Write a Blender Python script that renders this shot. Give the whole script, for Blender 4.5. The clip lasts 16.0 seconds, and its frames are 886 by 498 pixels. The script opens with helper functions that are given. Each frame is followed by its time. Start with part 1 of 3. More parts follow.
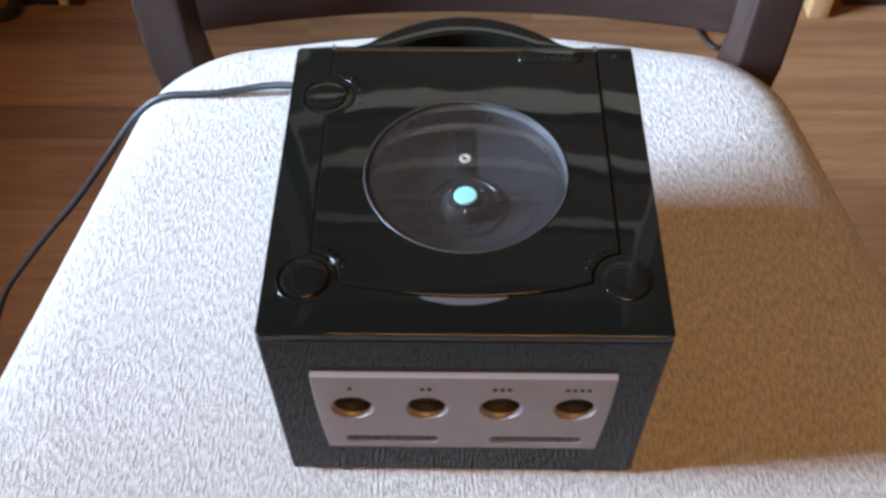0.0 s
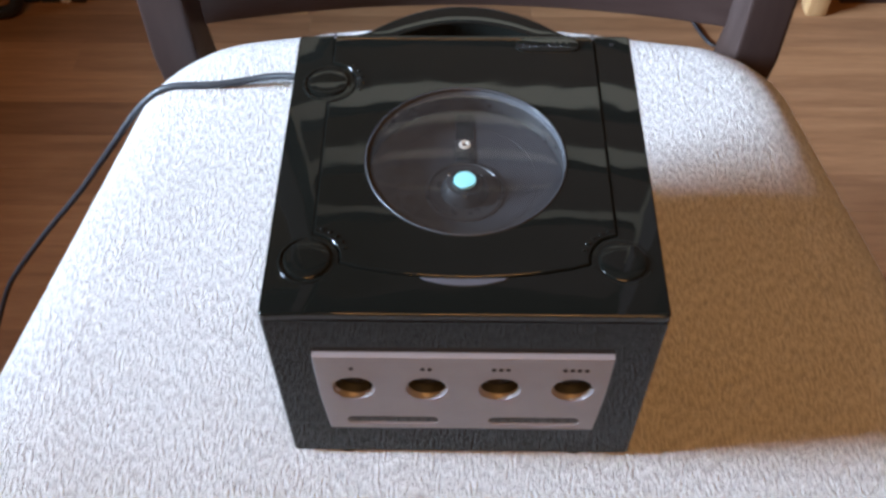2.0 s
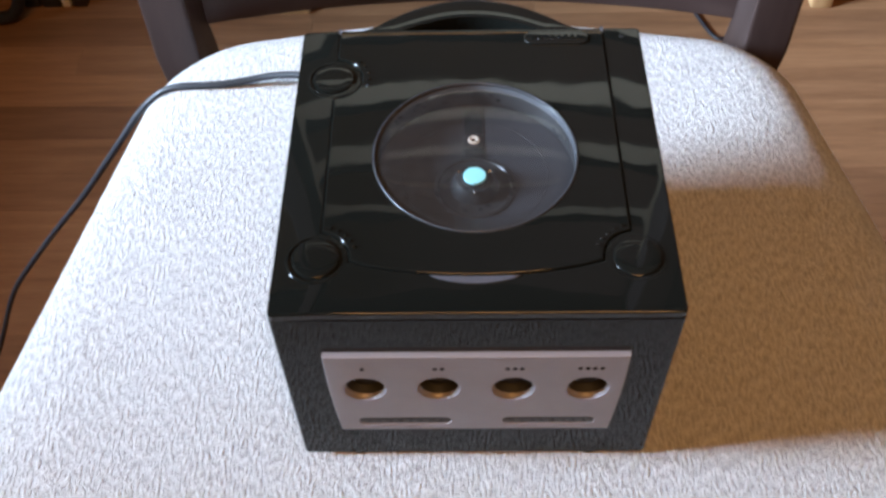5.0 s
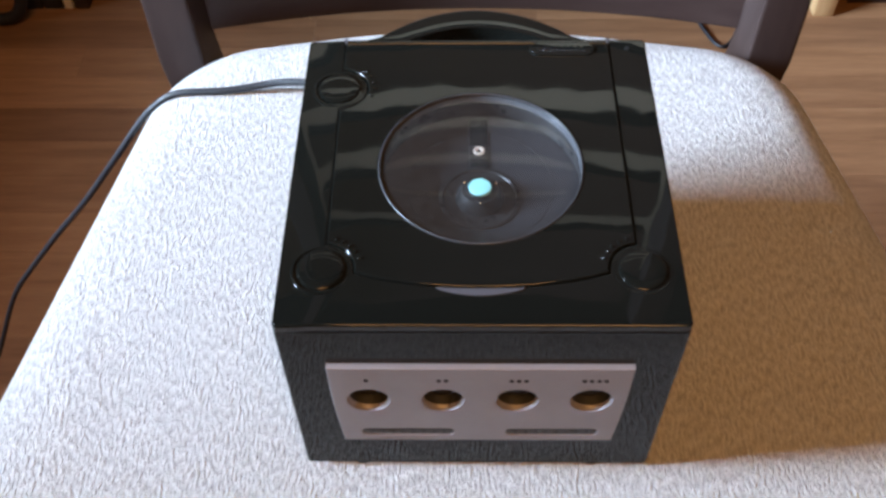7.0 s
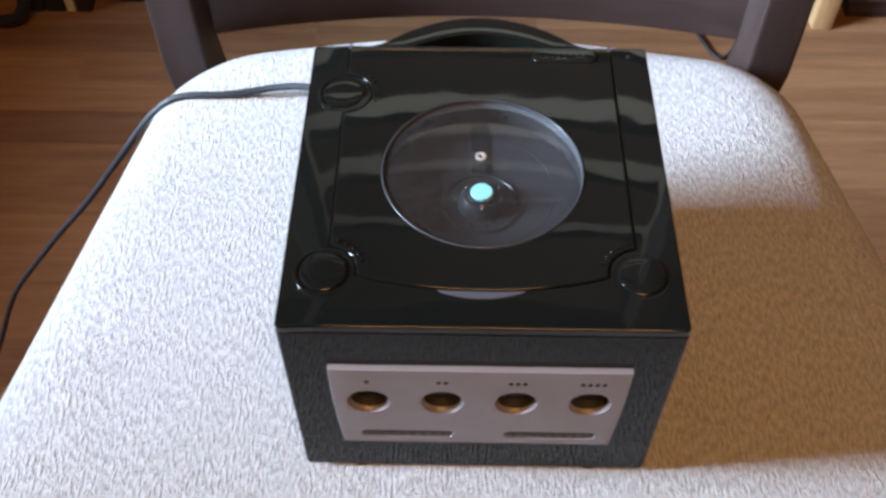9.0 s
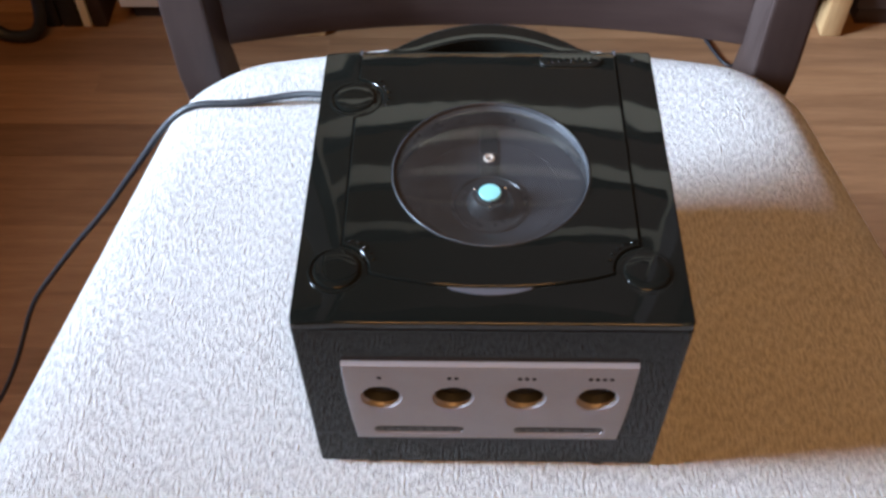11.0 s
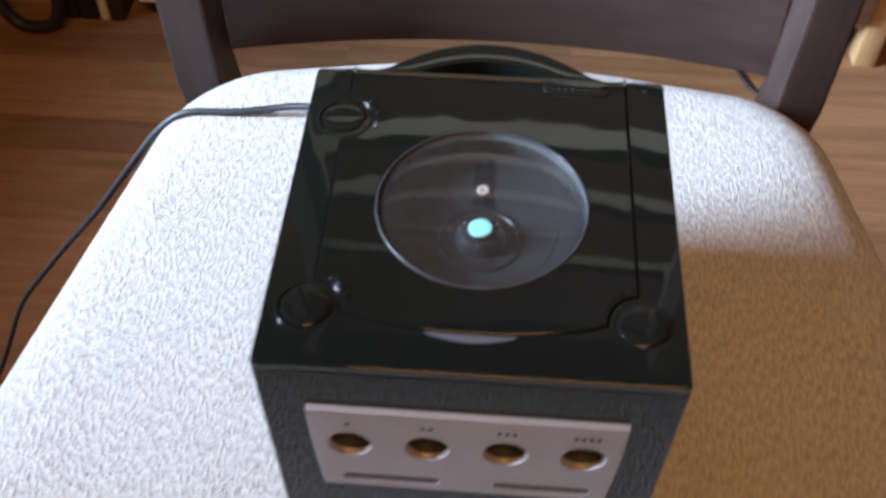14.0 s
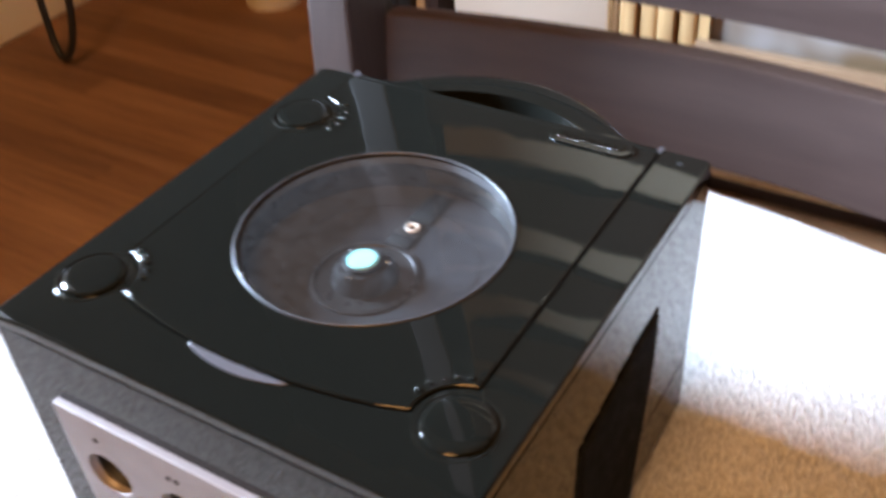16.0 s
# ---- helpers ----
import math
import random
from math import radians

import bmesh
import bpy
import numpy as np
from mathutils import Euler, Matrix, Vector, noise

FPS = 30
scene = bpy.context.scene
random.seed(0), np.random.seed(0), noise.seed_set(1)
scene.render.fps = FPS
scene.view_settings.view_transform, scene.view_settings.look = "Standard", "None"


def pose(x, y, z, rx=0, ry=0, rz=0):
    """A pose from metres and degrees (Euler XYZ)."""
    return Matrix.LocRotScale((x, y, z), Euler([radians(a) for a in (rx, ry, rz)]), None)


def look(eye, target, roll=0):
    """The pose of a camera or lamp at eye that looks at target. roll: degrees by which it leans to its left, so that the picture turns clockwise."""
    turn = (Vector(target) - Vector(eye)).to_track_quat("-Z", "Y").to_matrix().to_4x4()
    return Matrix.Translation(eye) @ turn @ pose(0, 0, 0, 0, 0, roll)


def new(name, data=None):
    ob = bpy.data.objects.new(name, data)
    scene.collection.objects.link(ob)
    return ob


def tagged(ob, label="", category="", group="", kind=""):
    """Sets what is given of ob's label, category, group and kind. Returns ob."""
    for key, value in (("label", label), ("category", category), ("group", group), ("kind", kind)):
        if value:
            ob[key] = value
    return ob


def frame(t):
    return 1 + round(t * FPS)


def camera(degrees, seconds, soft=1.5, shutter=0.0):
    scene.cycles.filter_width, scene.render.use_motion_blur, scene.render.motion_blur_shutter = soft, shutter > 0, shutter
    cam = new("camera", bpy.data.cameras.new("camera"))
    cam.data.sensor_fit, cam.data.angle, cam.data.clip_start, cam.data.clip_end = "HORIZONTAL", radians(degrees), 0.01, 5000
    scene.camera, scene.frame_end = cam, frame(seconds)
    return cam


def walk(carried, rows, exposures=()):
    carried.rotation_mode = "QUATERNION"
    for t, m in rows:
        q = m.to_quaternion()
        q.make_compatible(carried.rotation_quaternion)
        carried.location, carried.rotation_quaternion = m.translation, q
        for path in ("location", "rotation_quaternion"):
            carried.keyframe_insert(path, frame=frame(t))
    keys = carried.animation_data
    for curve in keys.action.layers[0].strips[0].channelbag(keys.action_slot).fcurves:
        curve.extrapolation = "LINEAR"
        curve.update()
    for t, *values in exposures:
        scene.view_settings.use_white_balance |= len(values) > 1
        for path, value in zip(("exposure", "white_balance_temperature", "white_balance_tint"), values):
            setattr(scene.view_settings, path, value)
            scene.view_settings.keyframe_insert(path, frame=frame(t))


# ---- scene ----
cam = camera(47.7, 16.0, soft=3.0, shutter=0.9)
PATH = [
    (0.0, (-0.0040, -0.2689, 0.8784), (-0.0148, 0.3460, 0.0899), -0.36),
    (0.5, (-0.0032, -0.2712, 0.8776), (-0.0153, 0.3433, 0.0888), -0.40),
    (1.0, (-0.0040, -0.2742, 0.8783), (-0.0136, 0.3426, 0.0913), -0.26),
    (1.5, (-0.0031, -0.2786, 0.8782), (-0.0157, 0.3346, 0.0884), -0.39),
    (2.0, (-0.0039, -0.2789, 0.8792), (-0.0146, 0.3374, 0.0918), -0.32),
    (2.5, (-0.0037, -0.2782, 0.8783), (-0.0165, 0.3366, 0.0897), -0.55),
    (3.0, (-0.0035, -0.2796, 0.8787), (-0.0135, 0.3371, 0.0916), -0.45),
    (3.5, (-0.0028, -0.2791, 0.8774), (-0.0101, 0.3374, 0.0901), -0.58),
    (4.0, (-0.0059, -0.2768, 0.8715), (-0.0216, 0.3373, 0.0824), -1.65),
    (6.5, (-0.0067, -0.2741, 0.8759), (-0.0204, 0.3462, 0.0917), -1.12),
    (7.0, (-0.0088, -0.2725, 0.8751), (-0.0226, 0.3456, 0.0891), -0.95),
    (7.5, (-0.0090, -0.2719, 0.8743), (-0.0248, 0.3458, 0.0881), -0.83),
    (8.0, (-0.0088, -0.2721, 0.8749), (-0.0209, 0.3463, 0.0891), -0.69),
    (8.5, (-0.0070, -0.2753, 0.8751), (-0.0154, 0.3449, 0.0906), -0.45),
    (9.0, (-0.0108, -0.2765, 0.8772), (-0.0209, 0.3481, 0.0963), 0.07),
    (11.5, (-0.0075, -0.2879, 0.8813), (-0.0327, 0.3466, 0.1088), -1.47),
    (12.0, (-0.0053, -0.2842, 0.8797), (-0.0292, 0.3494, 0.1064), -1.16),
    (12.5, (-0.0054, -0.2770, 0.8793), (-0.0255, 0.3518, 0.1020), -1.24),
    (13.0, (-0.0059, -0.2751, 0.8783), (-0.0202, 0.3522, 0.0997), -0.40),
    (13.5, (-0.0076, -0.2676, 0.8724), (-0.0399, 0.3556, 0.0911), 0.04),
    (14.0, (0.0040, -0.2576, 0.8655), (-0.0408, 0.3804, 0.0969), 0.30),
    (14.2, (0.0194, -0.2455, 0.8701), (-0.0824, 0.3749, 0.0924), -1.97),
    (14.4, (0.0389, -0.2324, 0.8528), (-0.0967, 0.3924, 0.0839), -1.47),
    (14.5, (0.0530, -0.2228, 0.8430), (-0.1073, 0.4013, 0.0783), -1.35),
    (14.7, (0.0896, -0.2038, 0.8261), (-0.1701, 0.4000, 0.0724), -6.32),
    (15.0, (0.1148, -0.1908, 0.7912), (-0.1996, 0.4405, 0.0822), -4.80),
    (15.3, (0.1307, -0.1751, 0.7753), (-0.2352, 0.4425, 0.0791), -5.95),
    (15.5, (0.1361, -0.1705, 0.7678), (-0.2529, 0.4483, 0.0852), -5.51),
    (15.8, (0.1466, -0.1697, 0.7613), (-0.2741, 0.4570, 0.1054), -5.60),
    (16.0, (0.1462, -0.1794, 0.7549), (-0.2915, 0.4719, 0.1350), -4.47),
]
EXPOSURES = [(0.0, 0.0), (13.4, 0.0), (14.5, 0.15), (15.2, 0.62), (16.0, 1.0)]
walk(cam, [(t, look(eye, target, roll)) for t, eye, target, roll in PATH], EXPOSURES)

# ---- light ----
world = bpy.data.worlds.new("world")
scene.world = world
world.use_nodes = True
world.node_tree.nodes["Background"].inputs[0].default_value = (0.6, 0.75, 1.0, 1)
world.node_tree.nodes["Background"].inputs[1].default_value = 0.3

SEAT = 0.47
WALL_W, WALL_E, WALL_S, WALL_N, CEIL = -3.0, 4.2, -4.0, 1.22, 2.6
PASS_X, PASS_Y, PASS_Z = -1.38, (-0.272, 0.50), (0.80, 1.98)
WIN_Y, WIN_Z = (-0.95, 0.14), (1.02, 2.40)


def area_lamp(name, m, w, h, power, colour, spread=180):
    data = bpy.data.lights.new(name, "AREA")
    data.shape, data.size, data.size_y = "RECTANGLE", w, h
    data.energy, data.color = power, colour
    data.spread = radians(spread)
    ob = new(name, data)
    ob.matrix_world = m
    return ob


# daylight in the opening of the window in the west wall
wy, wz = sum(WIN_Y) / 2, sum(WIN_Z) / 2
area_lamp("window_daylight", look((WALL_W - 0.06, wy, wz), (0.0, 0.55, 1.10)), WIN_Y[1] - WIN_Y[0], WIN_Z[1] - WIN_Z[0], 206, (0.72, 0.93, 1.20), 75)
# warm fill light added behind the camera; no fixture is seen there
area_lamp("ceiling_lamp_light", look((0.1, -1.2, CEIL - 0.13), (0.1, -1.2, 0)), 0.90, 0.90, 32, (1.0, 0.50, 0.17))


# ---- materials ----
def material(name):
    m = bpy.data.materials.new(name)
    m.use_nodes = True
    return m, m.node_tree.nodes, m.node_tree.links, m.node_tree.nodes["Principled BSDF"]


def coords(nodes, links, scale=(1, 1, 1), space="Object"):
    tc = nodes.new("ShaderNodeTexCoord")
    mp = nodes.new("ShaderNodeMapping")
    mp.inputs["Scale"].default_value = scale
    links.new(tc.outputs[space], mp.inputs["Vector"])
    return mp.outputs[0]


def noise_tex(nodes, links, vec, scale, detail=3.0, rough=0.55):
    n = nodes.new("ShaderNodeTexNoise")
    n.inputs["Scale"].default_value, n.inputs["Detail"].default_value, n.inputs["Roughness"].default_value = scale, detail, rough
    links.new(vec, n.inputs["Vector"])
    return n.outputs["Fac"]


def ramp(nodes, links, fac, *stops):
    r = nodes.new("ShaderNodeValToRGB")
    while len(r.color_ramp.elements) < len(stops):
        r.color_ramp.elements.new(0.5)
    for el, (p, c) in zip(r.color_ramp.elements, stops):
        el.position, el.color = p, (*c, 1) if len(c) == 3 else c
    links.new(fac, r.inputs[0])
    return r.outputs[0]


def bump(nodes, links, height, strength, distance, target, normal=None):
    b = nodes.new("ShaderNodeBump")
    b.inputs["Strength"].default_value, b.inputs["Distance"].default_value = strength, distance
    links.new(height, b.inputs["Height"])
    if normal is not None:
        links.new(normal, b.inputs["Normal"])
    links.new(b.outputs[0], target.inputs["Normal"])
    return b.outputs[0]


def mixed(nodes, links, a, b, fac, mode="MIX"):
    m = nodes.new("ShaderNodeMix")
    m.data_type, m.blend_type = "RGBA", mode
    for sock, v in ((m.inputs[6], a), (m.inputs[7], b), (m.inputs[0], fac)):
        if isinstance(v, (int, float)):
            sock.default_value = v
        elif isinstance(v, tuple):
            sock.default_value = (*v, 1)
        else:
            links.new(v, sock)
    return m.outputs[2]


def plain(name, colour, rough, metal=0.0, spread=0.12, scale=60.0, relief=0.0, grain=400.0, specular=0.5):
    """A surface of one colour with faint stains at one scale and grain at another."""
    m, nodes, links, p = material(name)
    v = coords(nodes, links)
    stain = noise_tex(nodes, links, v, scale, 4)
    c = ramp(nodes, links, stain, (0.3, tuple(x * (1 - spread) for x in colour)), (0.7, tuple(min(1, x * (1 + spread)) for x in colour)))
    links.new(c, p.inputs["Base Color"])
    r = ramp(nodes, links, noise_tex(nodes, links, v, scale * 2.7, 3), (0.3, (rough * 0.85,) * 3), (0.75, (min(1, rough * 1.2),) * 3))
    links.new(r, p.inputs["Roughness"])
    p.inputs["Metallic"].default_value = metal
    p.inputs["Specular IOR Level"].default_value = specular
    if relief:
        bump(nodes, links, noise_tex(nodes, links, v, grain, 2), relief, 0.0006, p)
    return m


def fabric():
    m, nodes, links, p = material("chenille_upholstery")
    v = coords(nodes, links)
    # slow warp so that the ribs of the weave wander
    warp = nodes.new("ShaderNodeTexNoise")
    warp.inputs["Scale"].default_value = 60
    links.new(v, warp.inputs["Vector"])
    add = nodes.new("ShaderNodeVectorMath")
    add.operation = "MULTIPLY_ADD"
    add.inputs[1].default_value = (0.0025, 0.004, 0.0)
    links.new(warp.outputs["Color"], add.inputs[0])
    links.new(v, add.inputs[2])
    mp = nodes.new("ShaderNodeMapping")
    mp.inputs["Scale"].default_value = (1.0, 0.26, 1.0)
    mp.inputs["Rotation"].default_value = (0, 0, radians(-8))
    links.new(add.outputs[0], mp.inputs["Vector"])
    rib = noise_tex(nodes, links, mp.outputs[0], 800, 3.0, 0.62)
    fuzz = noise_tex(nodes, links, v, 2300, 2)
    patch = noise_tex(nodes, links, v, 9, 3)
    c1 = ramp(nodes, links, rib, (0.34, (0.45, 0.44, 0.445)), (0.47, (0.60, 0.585, 0.58)), (0.60, (0.75, 0.74, 0.735)))
    c2 = mixed(nodes, links, c1, ramp(nodes, links, fuzz, (0.3, (0.80, 0.79, 0.79)), (0.7, (1.0, 1.0, 1.0))), 0.7, "MULTIPLY")
    c3 = mixed(nodes, links, c2, ramp(nodes, links, patch, (0.3, (0.93, 0.92, 0.90)), (0.7, (1.0, 1.0, 1.0))), 1.0, "MULTIPLY")
    links.new(c3, p.inputs["Base Color"])
    p.inputs["Roughness"].default_value = 0.95
    p.inputs["Specular IOR Level"].default_value = 0.15
    p.inputs["Sheen Weight"].default_value = 0.15
    n1 = bump(nodes, links, rib, 1.0, 0.0042, p)
    bump(nodes, links, fuzz, 0.35, 0.0004, p, n1)
    return m


def floor_wood():
    m, nodes, links, p = material("oak_floorboard")
    info = nodes.new("ShaderNodeObjectInfo")
    v = coords(nodes, links, (1.0, 14.0, 14.0))
    add = nodes.new("ShaderNodeVectorMath")
    add.operation = "ADD"
    mul = nodes.new("ShaderNodeMath")
    mul.operation = "MULTIPLY"
    mul.inputs[1].default_value = 37.0
    links.new(info.outputs["Random"], mul.inputs[0])
    links.new(v, add.inputs[0])
    links.new(mul.outputs[0], add.inputs[1])
    grain = noise_tex(nodes, links, add.outputs[0], 5.0, 6, 0.65)
    fine = noise_tex(nodes, links, add.outputs[0], 38.0, 3)
    c = ramp(nodes, links, grain, (0.28, (0.200, 0.098, 0.047)), (0.52, (0.290, 0.150, 0.074)), (0.75, (0.365, 0.200, 0.104)))
    c = mixed(nodes, links, c, ramp(nodes, links, fine, (0.35, (0.72, 0.68, 0.64)), (0.65, (1.0, 1.0, 1.0))), 0.4, "MULTIPLY")
    c = mixed(nodes, links, c, ramp(nodes, links, info.outputs["Random"], (0.0, (0.66, 0.62, 0.60)), (0.5, (0.9, 0.88, 0.85)), (1.0, (1.12, 1.1, 1.05))), 1.0, "MULTIPLY")
    links.new(c, p.inputs["Base Color"])
    links.new(ramp(nodes, links, grain, (0.2, (0.48,) * 3), (0.8, (0.62,) * 3)), p.inputs["Roughness"])
    bump(nodes, links, fine, 0.12, 0.0006, p)
    return m


def stained_wood(name, dark, light, rough, along="z"):
    m, nodes, links, p = material(name)
    stretch = {"x": (2.0, 30.0, 30.0), "z": (30.0, 30.0, 2.0)}[along]
    v = coords(nodes, links, stretch)
    grain = noise_tex(nodes, links, v, 3.0, 6, 0.6)
    blotch = noise_tex(nodes, links, coords(nodes, links), 14.0, 3)
    c = ramp(nodes, links, grain, (0.3, dark), (0.7, light))
    c = mixed(nodes, links, c, ramp(nodes, links, blotch, (0.3, (0.82, 0.8, 0.8)), (0.7, (1.0, 1.0, 1.0))), 1.0, "MULTIPLY")
    links.new(c, p.inputs["Base Color"])
    links.new(ramp(nodes, links, blotch, (0.3, (rough * 0.85,) * 3), (0.7, (rough * 1.15,) * 3)), p.inputs["Roughness"])
    p.inputs["Specular IOR Level"].default_value = 0.3
    bump(nodes, links, grain, 0.15, 0.0005, p)
    return m


def gloss_black(name, rough, ior, wave):
    m, nodes, links, p = material(name)
    v = coords(nodes, links)
    dust = noise_tex(nodes, links, v, 1800, 2, 0.7)
    smear = noise_tex(nodes, links, v, 45, 4)
    links.new(ramp(nodes, links, dust, (0.70, (0.0066, 0.0074, 0.0064)), (0.82, (0.015, 0.015, 0.015))), p.inputs["Base Color"])
    links.new(ramp(nodes, links, smear, (0.3, (rough * 0.6,) * 3), (0.75, (rough * 1.6,) * 3)), p.inputs["Roughness"])
    p.inputs["IOR"].default_value = ior
    # moulded plastic is never quite flat
    bump(nodes, links, noise_tex(nodes, links, v, 26, 1.5), wave, 0.0009, p)
    return m


def clear_plastic():
    """A thin clear sheet: seen through, with the gloss that its angle gives."""
    m, nodes, links, p = material("clear_window_plastic")
    nodes.remove(p)
    tr = nodes.new("ShaderNodeBsdfTransparent")
    tr.inputs[0].default_value = (0.70, 0.71, 0.73, 1)
    gl = nodes.new("ShaderNodeBsdfGlossy")
    gl.inputs["Roughness"].default_value = 0.04
    fr = nodes.new("ShaderNodeFresnel")
    fr.inputs[0].default_value = 1.45
    mx = nodes.new("ShaderNodeMixShader")
    links.new(fr.outputs[0], mx.inputs[0])
    links.new(tr.outputs[0], mx.inputs[1])
    links.new(gl.outputs[0], mx.inputs[2])
    # uneven pale diffuse veil, painted in for the sky's reflection on the pane
    sky_haze = nodes.new("ShaderNodeBsdfDiffuse")
    sky_haze.inputs[0].default_value = (0.55, 0.57, 0.60, 1)
    haze_share = ramp(nodes, links, noise_tex(nodes, links, coords(nodes, links), 260, 5, 0.7), (0.35, (0.014,) * 3), (0.75, (0.032,) * 3))
    hazed = nodes.new("ShaderNodeMixShader")
    links.new(haze_share, hazed.inputs[0])
    links.new(mx.outputs[0], hazed.inputs[1])
    links.new(sky_haze.outputs[0], hazed.inputs[2])
    links.new(hazed.outputs[0], nodes["Material Output"].inputs[0])
    return m


FABRIC, FLOOR = fabric(), floor_wood()
GLOSS, SATIN, CLEAR = gloss_black("glossy_black_plastic", 0.03, 1.5, 0.24), gloss_black("polished_black_side_plastic", 0.035, 1.31, 0.10), clear_plastic()
CHAIR = stained_wood("dark_stained_chair_wood", (0.028, 0.0168, 0.0145), (0.043, 0.0272, 0.0240), 0.5)
CHAIR_X = stained_wood("dark_stained_slat_wood", (0.033, 0.0200, 0.0175), (0.051, 0.0325, 0.0290), 0.45, "x")
PINE = stained_wood("light_honey_wood", (0.44, 0.26, 0.12), (0.60, 0.40, 0.20), 0.4)
OAK = stained_wood("brown_oak_drawer_wood", (0.16, 0.092, 0.052), (0.23, 0.140, 0.082), 0.5, "x")
BLACK = plain("matt_black_plastic", (0.012, 0.012, 0.012), 0.45, relief=0.3)
GRILLE = plain("dull_black_grille_plastic", (0.008, 0.008, 0.0075), 0.85, specular=0.15)
SEAMS = plain("dark_seam_plastic", (0.004, 0.004, 0.004), 0.7)
LIT_BAND = plain("lit_band_plastic", (0.10, 0.103, 0.112), 0.10, spread=0.05)
SILVER = plain("silver_painted_plastic", (0.27, 0.25, 0.265), 0.42, metal=0.2, spread=0.05, scale=40, relief=0.15, grain=3000)
SOCKET = plain("dark_socket_plastic", (0.010, 0.0105, 0.0115), 0.5)
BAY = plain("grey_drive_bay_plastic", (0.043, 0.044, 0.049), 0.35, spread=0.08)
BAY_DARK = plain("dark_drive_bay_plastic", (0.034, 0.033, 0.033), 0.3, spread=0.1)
TAB = plain("grey_lid_tab_plastic", (0.085, 0.085, 0.10), 0.3, spread=0.06)
CHROME = plain("chrome", (0.8, 0.8, 0.82), 0.12, metal=1.0, spread=0.03)
JEWEL = plain("pale_cyan_disc", (0.40, 0.96, 1.0), 0.25, spread=0.04)
RUBBER = plain("black_cable_rubber", (0.010, 0.011, 0.015), 0.5, relief=0.2, grain=900)
PAINT = plain("cream_wall_paint", (0.80, 0.69, 0.50), 0.75, spread=0.05, scale=3, relief=0.2, grain=150)
# ceiling shade is put into its colour: dim and warm, for dark lid reflections
CEIL_TINT = plain("dim_warm_ceiling_tint", (0.38, 0.30, 0.22), 0.8, spread=0.03, scale=3, relief=0.2, grain=120)
TRIM = plain("white_trim_paint", (0.78, 0.74, 0.66), 0.4, spread=0.03, scale=8)
# pale-blue and brown room reflections are painted into the pane's colour
MIRROR_PANE, fn, fl, fp = material("glass_with_painted_reflections")
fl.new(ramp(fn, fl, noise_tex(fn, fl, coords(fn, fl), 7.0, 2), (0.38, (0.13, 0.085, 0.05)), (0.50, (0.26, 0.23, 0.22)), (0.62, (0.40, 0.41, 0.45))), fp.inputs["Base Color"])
fp.inputs["Roughness"].default_value = 0.15
# wall colour darkened so that the lid mirrors little of these walls
DARK_WALL = plain("darkened_wall_paint", (0.10, 0.062, 0.038), 0.7, spread=0.2, scale=3, relief=0.2, grain=150)
# unseen walls, tinted to throw warm bounce light into the shadow
TAN = plain("warm_bounce_tan", (0.30, 0.19, 0.11), 0.8, spread=0.06, scale=3, relief=0.2, grain=150)
CREAM_BLOCK = plain("cream_block_paint", (0.50, 0.41, 0.33), 0.5, spread=0.05, scale=5)
PALE = plain("pale_shelf_board", (0.72, 0.72, 0.74), 0.35, spread=0.12, scale=7)


# ---- mesh helpers ----
def finish(bm, name, mat, parent=None, label="", smooth=False):
    bmesh.ops.recalc_face_normals(bm, faces=bm.faces[:])
    me = bpy.data.meshes.new(name)
    bm.to_mesh(me)
    bm.free()
    me.materials.append(mat)
    if smooth:
        me.shade_smooth()
        me.set_sharp_from_angle(angle=radians(38))
    ob = new(name, me)
    if parent is not None:
        ob.parent = parent
    if label:
        tagged(ob, label)
    return ob


def part(name, bm, mat, parent, label="", smooth=True):
    return finish(bm, name, mat, parent, label, smooth)


def level(ob):
    """Keeps broad flat faces flat beside their rounded edges."""
    m = ob.modifiers.new("level", "WEIGHTED_NORMAL")
    m.keep_sharp, m.weight = True, 100
    return ob


def empty(name, x=0, y=0, z=0):
    ob = new(name)
    ob.location = (x, y, z)
    ob.empty_display_size = 0.02
    return ob


def box(x0, x1, y0, y1, z0, z1, bevel=0.0, segments=2):
    bm = bmesh.new()
    bmesh.ops.create_cube(bm, size=1)
    for v in bm.verts:
        v.co = ((x0 + x1) / 2 + v.co.x * (x1 - x0), (y0 + y1) / 2 + v.co.y * (y1 - y0), (z0 + z1) / 2 + v.co.z * (z1 - z0))
    if bevel:
        bmesh.ops.bevel(bm, geom=bm.edges[:], offset=bevel, segments=segments, profile=0.5, affect="EDGES")
    return bm


def circle_pts(cx, cy, r, n=48, a0=0.0, a1=360.0, closed=True):
    k = n if closed else n - 1
    return [(cx + r * math.cos(radians(a0 + (a1 - a0) * i / k)), cy + r * math.sin(radians(a0 + (a1 - a0) * i / k))) for i in range(n)]


